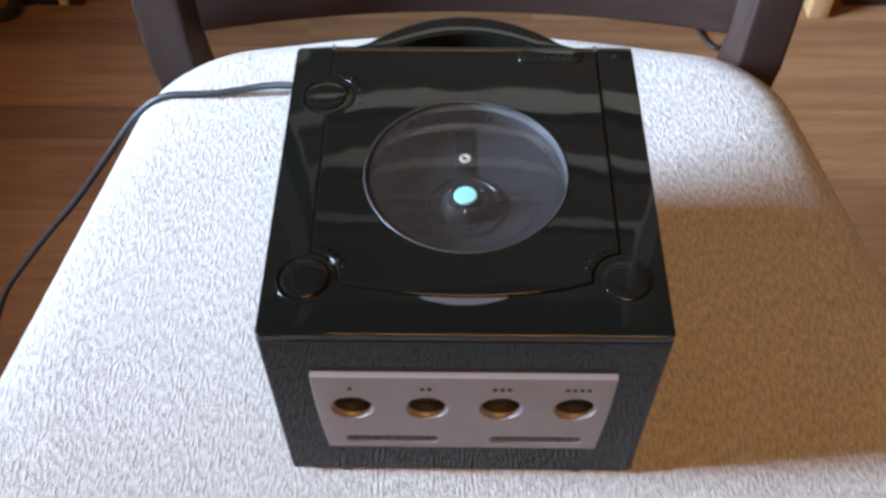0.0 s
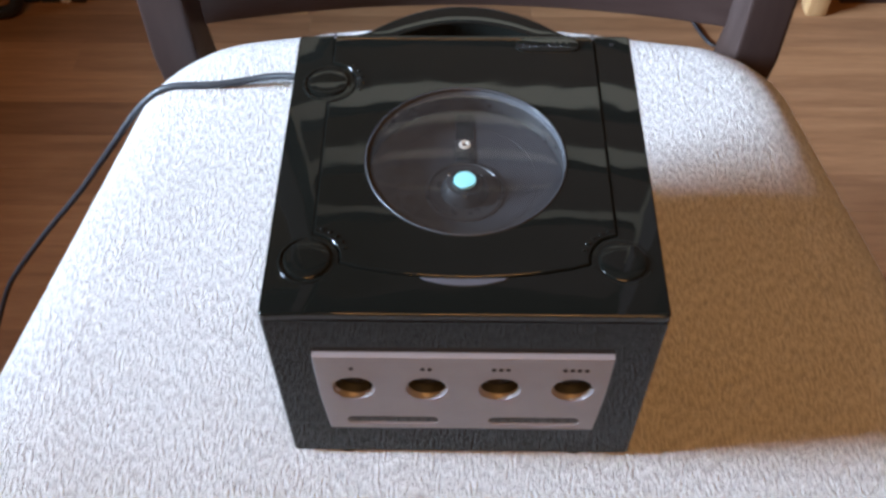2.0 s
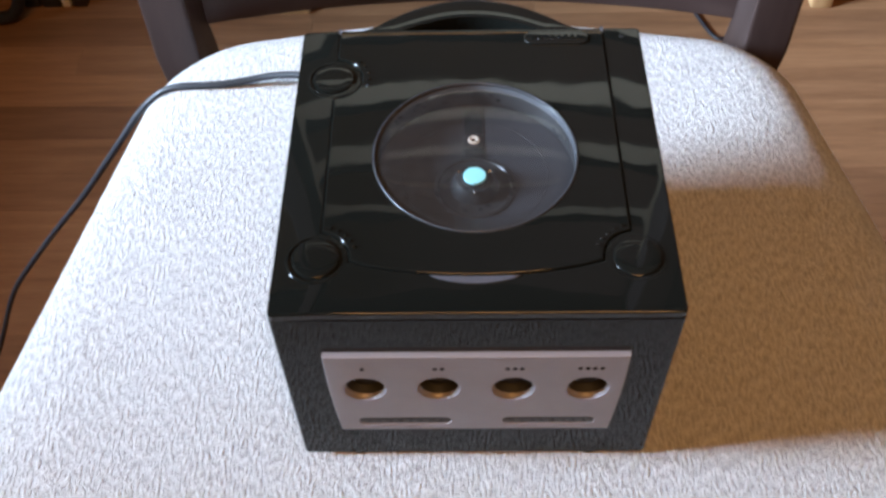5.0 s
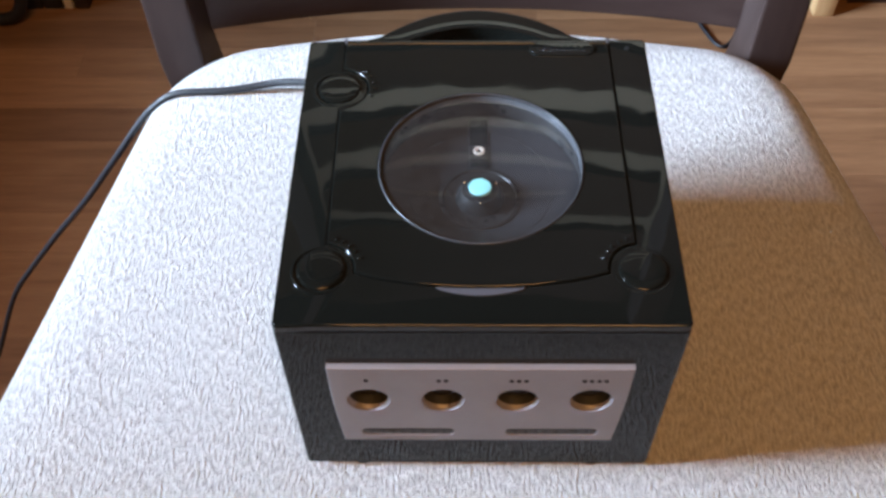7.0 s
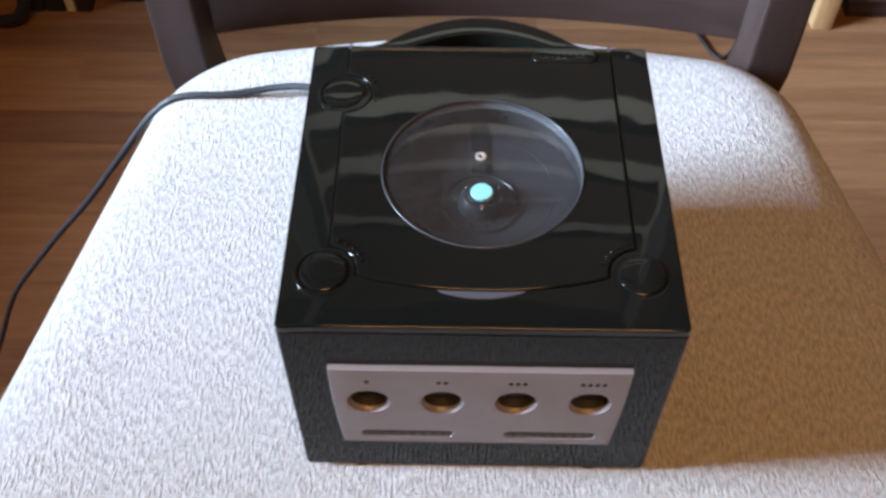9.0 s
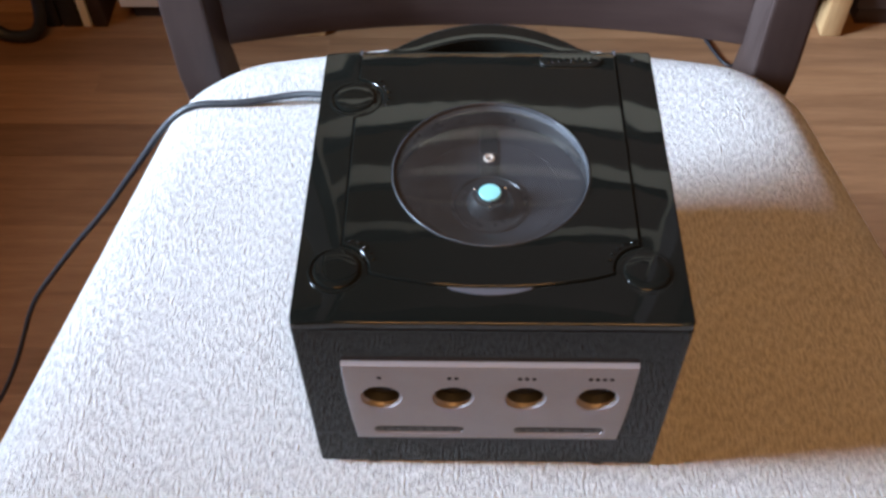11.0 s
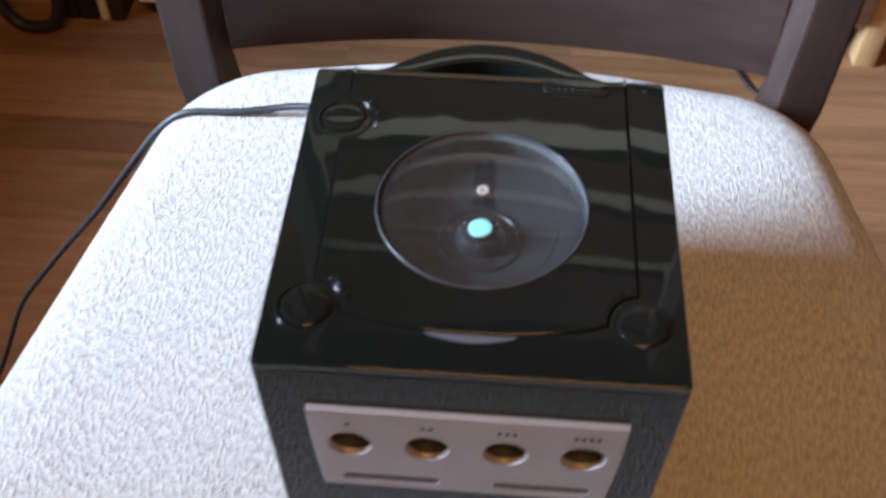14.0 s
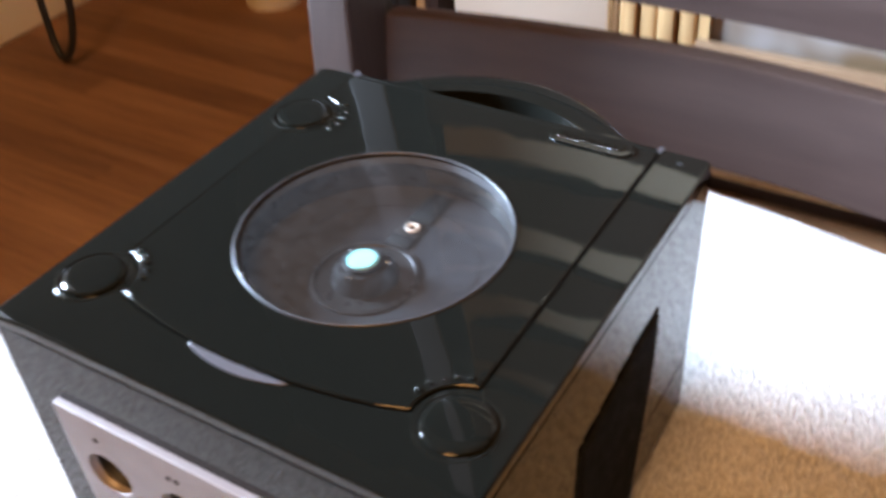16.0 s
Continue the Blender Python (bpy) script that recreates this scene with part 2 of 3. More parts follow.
def plate(loops, z0, z1, to3=lambda a, b, c: (a, b, c), bevel=0.0, segments=2):
    """A flat plate between z0 and z1, bounded by the first loop, with the other loops as holes."""
    bm = bmesh.new()
    edges = []
    for loop in loops:
        vs = [bm.verts.new((a, b, 0)) for a, b in loop]
        edges += [bm.edges.new((vs[i], vs[(i + 1) % len(vs)])) for i in range(len(vs))]
    bmesh.ops.triangle_fill(bm, use_beauty=True, use_dissolve=False, edges=edges)
    faces = bm.faces[:]
    got = bmesh.ops.extrude_face_region(bm, geom=faces)
    top = [g for g in got["geom"] if isinstance(g, bmesh.types.BMVert)]
    for v in top:
        v.co.z = 1
    if bevel:
        bm.normal_update()
        rim = [e for e in bm.edges if e.verts[0].co.z == 1 and e.verts[1].co.z == 1 and len(e.link_faces) == 2 and any(abs(f.normal.z) < 0.5 for f in e.link_faces)]
        for v in bm.verts:
            v.co.z = z0 + (z1 - z0) * v.co.z
        bmesh.ops.bevel(bm, geom=rim, offset=bevel, segments=segments, profile=0.5, affect="EDGES")
    else:
        for v in bm.verts:
            v.co.z = z0 + (z1 - z0) * v.co.z
    for v in bm.verts:
        v.co = to3(*v.co)
    return bm


def lathe(profile, cx, cy, n=40):
    """Turns a profile of (radius, height) round an upright axis."""
    bm = bmesh.new()
    rings = []
    for r, z in profile:
        if r < 1e-6:
            rings.append([bm.verts.new((cx, cy, z))])
        else:
            rings.append([bm.verts.new((cx + r * math.cos(2 * math.pi * i / n), cy + r * math.sin(2 * math.pi * i / n), z)) for i in range(n)])
    for a, b in zip(rings, rings[1:]):
        for i in range(n):
            j = (i + 1) % n
            if len(a) == 1 and len(b) == 1:
                continue
            if len(a) == 1:
                bm.faces.new((a[0], b[i], b[j]))
            elif len(b) == 1:
                bm.faces.new((a[i], a[j], b[0]))
            else:
                bm.faces.new((a[i], a[j], b[j], b[i]))
    return bm


def torus(cx, cy, cz, r, t, n=56, k=10, squash=1.0):
    return lathe([(r + t * math.cos(2 * math.pi * i / k), cz + squash * t * math.sin(2 * math.pi * i / k)) for i in range(k + 1)], cx, cy, n)


def tube(points, radius, name, mat, parent=None, label="", resolution=10, flat=1.0):
    cu = bpy.data.curves.new(name, "CURVE")
    cu.dimensions, cu.bevel_depth, cu.bevel_resolution, cu.resolution_u, cu.use_fill_caps = "3D", radius, 4, resolution, True
    sp = cu.splines.new("NURBS")
    sp.points.add(len(points) - 1)
    for p, q in zip(sp.points, points):
        p.co = (*q, 1)
    sp.order_u, sp.use_endpoint_u = 4, True
    tmp = bpy.data.objects.new(name, cu)
    me = bpy.data.meshes.new_from_object(tmp)
    bpy.data.objects.remove(tmp)
    me.materials.clear()
    me.materials.append(mat)
    me.shade_smooth()
    ob = new(name, me)
    if parent is not None:
        ob.parent = parent
    if label:
        tagged(ob, label)
    return ob


def sweep(sections):
    """Skins a row of cross-sections that have the same number of corners."""
    bm = bmesh.new()
    rings = [[bm.verts.new(c) for c in s] for s in sections]
    n = len(rings[0])
    for a, b in zip(rings, rings[1:]):
        for i in range(n):
            bm.faces.new((a[i], a[(i + 1) % n], b[(i + 1) % n], b[i]))
    bm.faces.new(rings[0][::-1])
    bm.faces.new(rings[-1])
    return bm


def soften(bm, offset, segments=2, angle=40):
    bm.normal_update()
    es = [e for e in bm.edges if len(e.link_faces) == 2 and e.calc_face_angle(0) > radians(angle)]
    bmesh.ops.bevel(bm, geom=es, offset=offset, segments=segments, profile=0.5, affect="EDGES")
    return bm


# ---- the room ----
def wall(name, x0, x1, y0, y1, label, mat=None):
    return tagged(finish(box(x0, x1, y0, y1, 0, CEIL), name, mat or PAINT), label, "wall", kind="structure")


T = 0.12
wall("wall_north", WALL_W - T, WALL_E + T, WALL_N, WALL_N + T, "wall behind the cabinet, darkened to keep lid reflections dark", DARK_WALL)
wall("wall_south", WALL_W - T, WALL_E + T, WALL_S - T, WALL_S, "unseen wall, tinted tan for warm bounce light", TAN)
wall("wall_east", WALL_E, WALL_E + T, WALL_S, WALL_N, "unseen wall, tinted tan for warm bounce light", TAN)
# the west wall has the window's opening through it
west = plate([[(WALL_S, 0), (WALL_N, 0), (WALL_N, CEIL), (WALL_S, CEIL)], [(WIN_Y[0], WIN_Z[0]), (WIN_Y[1], WIN_Z[0]), (WIN_Y[1], WIN_Z[1]), (WIN_Y[0], WIN_Z[1])]], WALL_W - T, WALL_W, lambda a, b, c: (c, a, b))
tagged(finish(west, "wall_west", PAINT), "cream painted plaster wall with a window", "wall", kind="structure")
tagged(finish(box(WALL_W - T, WALL_E + T, WALL_S - T, WALL_N + T, CEIL, CEIL + 0.1), "ceiling", CEIL_TINT), "unseen ceiling, tinted dim and warm for the lid's reflection", "ceiling", kind="structure")
tagged(finish(box(WALL_W - T, WALL_E + T, WALL_S - T, WALL_N + T, -0.06, -0.006), "subfloor", SEAMS), "dark subfloor under the wooden boards", "floor", kind="structure")
window = tagged(empty("window_1", WALL_W, wy, WIN_Z[0]), "white painted window frame with a sill", "window", kind="structure")
for nm, b in (("window_sill", (WALL_W - 0.02, WALL_W + 0.06, WIN_Y[0] - 0.05, WIN_Y[1] + 0.05, WIN_Z[0] - 0.03, WIN_Z[0])),
              ("window_frame", (WALL_W, WALL_W + 0.02, WIN_Y[0] - 0.06, WIN_Y[0], WIN_Z[0] + 0.002, WIN_Z[1] + 0.06)),
              ("window_frame", (WALL_W, WALL_W + 0.02, WIN_Y[1], WIN_Y[1] + 0.06, WIN_Z[0] + 0.002, WIN_Z[1] + 0.06)),
              ("window_frame", (WALL_W, WALL_W + 0.02, WIN_Y[0] + 0.001, WIN_Y[1] - 0.001, WIN_Z[1], WIN_Z[1] + 0.06))):
    o = part(nm, box(*b, bevel=0.003), TRIM, window)
    o.matrix_parent_inverse = Matrix.Translation((-WALL_W, -wy, -WIN_Z[0]))
# partition towards the window's room; its unseen opening is added to shape the daylight
inner = plate([[(WALL_S, 0), (WALL_N - 0.001, 0), (WALL_N - 0.001, CEIL), (WALL_S, CEIL)], [(PASS_Y[0], PASS_Z[0]), (PASS_Y[1], PASS_Z[0]), (PASS_Y[1], PASS_Z[1]), (PASS_Y[0], PASS_Z[1])]], PASS_X - T, PASS_X, lambda a, b, c: (c, a, b))
tagged(finish(inner, "wall_partition", DARK_WALL), "darkened partition wall with an unseen opening added to shape the daylight", "wall", kind="structure")
for nm, b in (("baseboard_north", (PASS_X + 0.016, WALL_E, WALL_N - 0.015, WALL_N - 0.001, 0, 0.09)), ("baseboard_west", (PASS_X + 0.001, PASS_X + 0.015, WALL_S, WALL_N - 0.02, 0, 0.09))):
    tagged(finish(box(*b, bevel=0.004), nm, PAINT), "cream painted baseboard along the wall", "baseboard", kind="structure")

# unseen round plate, added only to carry the warm fill light
lamp = tagged(empty("ceiling_lamp", 0.1, -1.2, CEIL), "unseen wide round disc added above the warm fill light", "lamp")
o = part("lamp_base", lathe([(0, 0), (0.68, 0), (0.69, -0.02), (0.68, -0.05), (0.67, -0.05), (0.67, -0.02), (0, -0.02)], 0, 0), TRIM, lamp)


# ---- the chair ----
def rounded_outline(corners, n=10):
    """Closed outline of (x, y, radius) corners, each rounded."""
    out, m = [], len(corners)
    for i in range(m):
        p, q, s = (Vector(corners[(i + k) % m][:2]) for k in (-1, 0, 1))
        r = corners[i][2]
        a, b = (p - q).normalized(), (s - q).normalized()
        half = a.angle(b) / 2
        d = min(r / math.tan(half), (p - q).length * 0.48, (s - q).length * 0.48)
        r = d * math.tan(half)
        c = q + (a + b).normalized() * (r / math.sin(half))
        u0, u1 = (q + a * d) - c, (q + b * d) - c
        for k in range(n + 1):
            t = k / n
            w = u0.lerp(u1, t)
            out.append(c + w.normalized() * r)
    return out


chair = tagged(empty("dining_chair", 0, 0, 0), "dark-stained ladder-back wooden chair with a pale woven upholstered seat", "chair")
BACK_Y, BACK_SLOPE = 0.230, 0.16


def seat_cushion():
    corners = [(-0.262, -0.225, 0.06), (0.272, -0.225, 0.06), (0.190, 0.209, 0.066), (0.0, 0.243, 0.9), (-0.184, 0.209, 0.078)]
    base = rounded_outline(corners, 14)
    prof = [(0.0, 0.418), (-0.004, 0.424), (-0.005, 0.438), (0.0, 0.449), (0.005, 0.457), (0.012, 0.4635), (0.022, 0.4675), (0.036, 0.4694), (0.055, 0.470)]
    bm = bmesh.new()
    rings = []
    n = len(base)
    for d, z in prof:
        ring = []
        for i, p in enumerate(base):
            tan = (base[(i + 1) % n] - base[i - 1]).normalized()
            inward = Vector((-tan.y, tan.x))
            q = p + inward * (d - 0.003)
            ring.append(bm.verts.new((q.x, q.y, z)))
        rings.append(ring)
    for a, b in zip(rings, rings[1:]):
        for i in range(n):
            bm.faces.new((a[i], a[(i + 1) % n], b[(i + 1) % n], b[i]))
    bm.faces.new(rings[0][::-1])
    bm.faces.new(rings[-1])
    return bm


part("seat", seat_cushion(), FABRIC, chair, "pale woven chenille upholstered seat cushion")


def post_y(z):
    return BACK_Y + (BACK_SLOPE * (z - 0.45) if z > 0.45 else 0.10 * (0.45 - z))


def back_post(side):
    secs = []
    for z in (0.0, 0.2, 0.40, 0.45, 0.50, 0.55, 0.7, 0.9, 1.19):
        splay = 0.07 * (min(max(z, 0.35), 0.55) - 0.45)
        x0, x1 = 0.002 + side * (0.171 + splay), 0.002 + side * (0.200 + splay)
        x0, x1 = min(x0, x1), max(x0, x1)
        y, h = post_y(z), 0.019 if z > 0.2 else 0.014
        secs.append([(x0, y - h, z), (x1, y - h, z), (x1, y + h, z), (x0, y + h, z)])
    return soften(sweep(secs), 0.003)


for side in (-1, 1):
    level(part("back_post", back_post(side), CHAIR, chair))


def back_slat(z0, h, depth):
    secs = []
    for i in range(17):
        x = -0.1720 + 0.348 * i / 16
        bow = depth * (1 - ((x - 0.002) / 0.174) ** 2)
        ring = []
        for zz, t in ((z0, -1), (z0, 1), (z0 + h, 1), (z0 + h, -1)):
            ring.append((x, post_y(zz) + 0.0195 + bow + t * 0.0065, zz))
        secs.append(ring)
    return soften(sweep(secs), 0.0025)


for k, (z0, h) in enumerate([(0.449, 0.058)] + [(0.449 + 0.083 * k, 0.049) for k in range(1, 6)] + [(0.947, 0.062), (1.042, 0.14)]):
    level(part("back_slat", back_slat(z0, h, 0.022 if k == 0 else 0.012), CHAIR_X, chair))
for side in (-1, 1):
    secs = []
    for z, w in ((0.0, 0.013), (0.30, 0.019), (0.415, 0.020)):
        x, y = side * 0.222, -0.185
        secs.append([(x - w, y - w, z), (x + w, y - w, z), (x + w, y + w, z), (x - w, y + w, z)])
    part("front_leg", soften(sweep(secs), 0.003), CHAIR, chair)
    secs = []
    for y, x in ((-0.163, 0.222), (0.210, 0.180)):
        secs.append([(side * x - 0.010, y, 0.352), (side * x + 0.010, y, 0.352), (side * x + 0.010, y, 0.414), (side * x - 0.010, y, 0.414)])
    part("side_apron", soften(sweep(secs), 0.002), CHAIR, chair)
part("front_apron", box(-0.20, 0.20, -0.196, -0.174, 0.352, 0.414, 0.002), CHAIR_X, chair)
part("back_apron", box(-0.163, 0.163, 0.220, 0.240, 0.362, 0.414, 0.002), CHAIR_X, chair)

# ---- the console ----
HW, FRONT, REAR = 0.075, -0.075, 0.079
TOP = SEAT + 0.110
console = tagged(empty("game_console", 0, 0, 0), "glossy black cube-shaped game console with a silver socket panel", "game console")


def console_body():
    bm = bmesh.new()
    z0, z1 = SEAT + 0.0034, TOP - 0.0045
    px, pz0, pz1 = 0.0545, SEAT + 0.031, SEAT + 0.083

    def v(x, y, z):
        return bm.verts.new((x, y, z))
    lo = [v(-HW + 0.001, FRONT, z0), v(HW - 0.001, FRONT, z0), v(HW - 0.001, REAR, z0), v(-HW + 0.001, REAR, z0)]
    hi = [v(-HW, FRONT, z1), v(HW, FRONT, z1), v(HW, REAR, z1), v(-HW, REAR, z1)]
    inner = [v(-px, FRONT, pz0), v(px, FRONT, pz0), v(px, FRONT, pz1), v(-px, FRONT, pz1)]
    deep = [v(c.co.x, FRONT + 0.012, c.co.z) for c in inner]
    outer = [lo[0], lo[1], hi[1], hi[0]]
    for i in range(4):
        j = (i + 1) % 4
        bm.faces.new((outer[i], outer[j], inner[j], inner[i]))
        bm.faces.new((inner[i], inner[j], deep[j], deep[i]))
    bm.faces.new(deep)
    for i in range(1, 4):
        j = (i + 1) % 4
        bm.faces.new((lo[i], lo[j], hi[j], hi[i]))
    bm.faces.new(lo[::-1])
    bm.normal_update()
    es = [e for e in bm.edges if all(abs(abs(q.co.x) - HW) < 0.0015 for q in e.verts) and abs(e.verts[0].co.z - e.verts[1].co.z) > 0.05]
    bmesh.ops.bevel(bm, geom=es, offset=0.0016, segments=3, profile=0.5, affect="EDGES")
    return bm


level(part("body", console_body(), SATIN, console, "glossy black plastic side walls"))
# base seam, a thin line round the foot of the body
for x0, x1, y0, y1 in ((-HW + 0.0018, -0.0575, FRONT - 0.0001, FRONT + 0.001), (0.0575, HW - 0.0018, FRONT - 0.0001, FRONT + 0.001),
                       (HW - 0.0012, HW - 0.0006, FRONT + 0.002, REAR - 0.002), (-HW + 0.0006, -HW + 0.0012, FRONT + 0.002, REAR - 0.002)):
    part("base_seam", box(x0, x1, y0, y1, SEAT + 0.0279, SEAT + 0.0284), SEAMS, console)

BUTTONS = [(-0.0592, -0.0503), (0.0597, -0.0503), (-0.0592, 0.0468)]
NOTCH = 0.0125
WX, WY, WR = 0.0007, 0.0025, 0.0409


def lid_outline(g):
    """The lid's edge, g metres outside its own line."""
    sx, back = 0.0583 + g, 0.0760 + g
    pts = [(sx, back)]
    r = NOTCH - g

    def notch(c, a0, a1, steps=9):
        return [(c[0] + r * math.cos(radians(a0 + (a1 - a0) * i / steps)), c[1] + r * math.sin(radians(a0 + (a1 - a0) * i / steps))) for i in range(steps + 1)]
    pts += notch(BUTTONS[1], 96, 186)
    for i in range(1, 16):
        x = 0.0455 - 0.091 * i / 16
        pts.append((x, -0.0582 - g + 0.0062 * (x / 0.0475) ** 2))
    pts += notch(BUTTONS[0], -6, 84)
    pts += notch(BUTTONS[2], -86, 86)
    pts.append((-sx, back))
    return pts


# top cover with the opening for the lid
edge = [(-HW, FRONT), (HW, FRONT), (HW, REAR), (-HW, REAR)]
edge = [tuple(p) for p in rounded_outline([(x, y, 0.0022) for x, y in edge], 5)]
def side_slope(bm):
    """Lets the strip that carries two buttons fall slightly towards the side."""
    for v in bm.verts:
        v.co.z -= 0.0011 * max(0.0, (-v.co.x - 0.0592) / (HW - 0.0592))
    return bm


corner = len(edge) // 4
edge = edge[:corner] + [(-0.0592, FRONT), (0.0592, FRONT)] + edge[corner:3 * corner] + [(0.0592, REAR), (-0.0592, REAR)] + edge[3 * corner:]
level(part("top_cover", side_slope(plate([edge, lid_outline(0.0002)], TOP - 0.0034, TOP, bevel=0.0008, segments=4)), GLOSS, console, "glossy black top cover"))
part("cover_base", plate([[(x * 0.985, y * 0.985) for x, y in edge], circle_pts(WX, WY, WR + 0.0006, 64)], TOP - 0.0064, TOP - 0.0046), SEAMS, console)
lid = level(part("disc_lid", plate([lid_outline(0.0), circle_pts(WX, WY, WR, 64)], TOP - 0.0034, TOP + 0.0005, bevel=0.0007, segments=4), GLOSS, console, "glossy black disc lid with a round clear window"))
part("moulded_dimple", lathe([(0.0011, TOP - 0.0012), (0.0011, TOP + 0.0002), (0, TOP + 0.0002)], 0.0665, 0.0730, 16), SEAMS, console)

# clear window and its rim
dome = [(WR - 0.0006, TOP - 0.0004)] + [(WR * 0.97 * math.cos(radians(a)), TOP - 0.0002 + 0.0013 * math.sin(radians(a))) for a in range(0, 91, 10)]
dome[-1] = (0, dome[-1][1])
pane = part("window_pane", lathe(dome, WX, WY, 64), CLEAR, lid, "clear domed window pane")
pane.visible_shadow = False
part("window_rim", torus(WX, WY, TOP + 0.0004, WR - 0.0002, 0.00045, 72, 10, 1.0), BAY, lid, "clear moulded rim of the window")

# disc drive under the window
bay = part("drive_bay", lathe([(WR - 0.0002, TOP - 0.0122), (0, TOP - 0.0128)], WX, WY, 56), BAY, console, "grey plastic disc drive bay")
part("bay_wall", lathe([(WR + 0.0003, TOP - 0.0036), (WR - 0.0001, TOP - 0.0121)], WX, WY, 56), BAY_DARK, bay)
# top of the bay wall, coloured lighter to read as catching daylight
part("bay_rim", lathe([(WR + 0.0001, TOP - 0.0008), (WR - 0.0003, TOP - 0.0010), (WR - 0.0006, TOP - 0.0034), (WR + 0.0002, TOP - 0.0035)], WX, WY, 56), LIT_BAND, bay, "lighter top band of the bay wall, standing in for its daylit arc")
HX, HY = 0.0005, -0.0045
part("turntable", lathe([(0.0165, TOP - 0.0130), (0.0165, TOP - 0.0120), (0.0155, TOP - 0.0116), (0.0150, TOP - 0.0116), (0.0145, TOP - 0.0122), (0.0100, TOP - 0.0122), (0.0092, TOP - 0.0095), (0.0074, TOP - 0.0068), (0.0, TOP - 0.0064)], HX, HY, 40), BAY_DARK, bay, "dark turntable with a raised spindle")
for a in (30, 150, 270):
    b = bmesh.new()
    bmesh.ops.create_uvsphere(b, u_segments=12, v_segments=8, radius=0.0011, matrix=Matrix.Translation((HX + 0.0072 * math.cos(radians(a)), HY + 0.0072 * math.sin(radians(a)), TOP - 0.0072)))
    part("clamp_ball", b, CHROME, bay)
part("spindle_disc", lathe([(0.0046, TOP - 0.0062), (0.0046, TOP - 0.0054), (0.0043, TOP - 0.0050), (0, TOP - 0.0049)], HX, HY, 32), JEWEL, bay, "bright pale cyan disc on the spindle")
part("spindle_collar", torus(HX, HY, TOP - 0.0060, 0.0053, 0.0007, 32, 8), SEAMS, bay, "black collar round the disc")
part("laser_slot", box(-0.0036, 0.0046, 0.0250, 0.0405, TOP - 0.0130, TOP - 0.0119, 0.0002), SEAMS, bay, "dark slot of the laser sled")
part("laser_slot", box(-0.0036, 0.0046, 0.0120, 0.0172, TOP - 0.0130, TOP - 0.0119, 0.0002), SEAMS, bay, "dark slot of the laser sled")
part("laser_carriage", box(-0.0036, 0.0046, 0.0174, 0.0248, TOP - 0.0130, TOP - 0.0120, 0.0003), BAY_DARK, bay)
part("lens_ring", torus(0.0005, 0.0215, TOP - 0.0118, 0.0018, 0.0007, 28, 8), TRIM, bay, "bright white ring of the laser lens")
part("lens", lathe([(0.0018, TOP - 0.0124), (0.0013, TOP - 0.0118), (0, TOP - 0.0115)], 0.0005, 0.0215, 20), CHROME, bay)
part("bay_groove", torus(WX, WY, TOP - 0.0125, 0.030, 0.0003, 56, 6), BAY_DARK, bay)
# round buttons at three corners, each in a moulded ring with raised lettering round it
LETTERS = [(20, 72, 5), (108, 160, 5), (-18, 44, 5)]
for (bx, by), (a0, a1, count) in zip(BUTTONS, LETTERS):
    part("button", lathe([(0.0090, TOP + 0.0000), (0.0089, TOP + 0.0004), (0.0084, TOP + 0.0007), (0.0078, TOP + 0.0008), (0.0050, TOP + 0.0009), (0, TOP + 0.0009)], bx, by, 40), GLOSS, console, "glossy black round push button")
    part("button_ring", torus(bx, by, TOP - 0.0004, 0.0105, 0.0007, 44, 10, 0.7), GLOSS, console)
    for i in range(count):
        a = radians(a0 + (a1 - a0) * i / (count - 1))
        b = box(-0.0007, 0.0007, -0.0005, 0.0005, 0.0004, 0.0011, 0.0002, 1)
        bmesh.ops.transform(b, matrix=Matrix.Translation((bx + 0.0150 * math.cos(a), by + 0.0150 * math.sin(a), TOP)) @ Matrix.Rotation(a, 4, "Z"), verts=b.verts[:])
        part("raised_mark", b, GLOSS, console)

# finger tab at the front of the lid, badge at its rear
crescent = [(-0.0165 + 0.033 * i / 20, -0.0588 + 0.0005 * (2 * i / 20 - 1) ** 2) for i in range(21)]
crescent += [(0.0165 - 0.033 * i / 20, -0.0588 - 0.0032 * (1 - (2 * i / 20 - 1) ** 2)) for i in range(1, 20)]
level(part("lid_tab", plate([crescent], TOP - 0.0010, TOP + 0.0004, bevel=0.0002), TAB, console, "grey crescent finger tab of the lid"))
badge = level(part("badge", plate([circle_pts(0.0475, 0.0715, 0.0042, 12, -90, 90, False) + circle_pts(0.0275, 0.0715, 0.0042, 12, 90, 270, False)], TOP + 0.0004, TOP + 0.0012, bevel=0.0004), GLOSS, console, "raised glossy black oval maker's badge"))
for i in range(8):
    x = 0.0275 + 0.0200 * i / 7
    part("badge_mark", box(x - 0.0009, x + 0.0009, 0.0698, 0.0732, TOP + 0.0011, TOP + 0.0016, 0.00025, 1), GLOSS, badge)
for side in (-1, 1):
    part("hinge_slit", box(side * 0.0583 - 0.0006, side * 0.0583 + 0.0006, 0.0765, 0.0795, TOP - 0.0020, TOP + 0.0004), TAB, console, "pale slit at the lid's hinge")

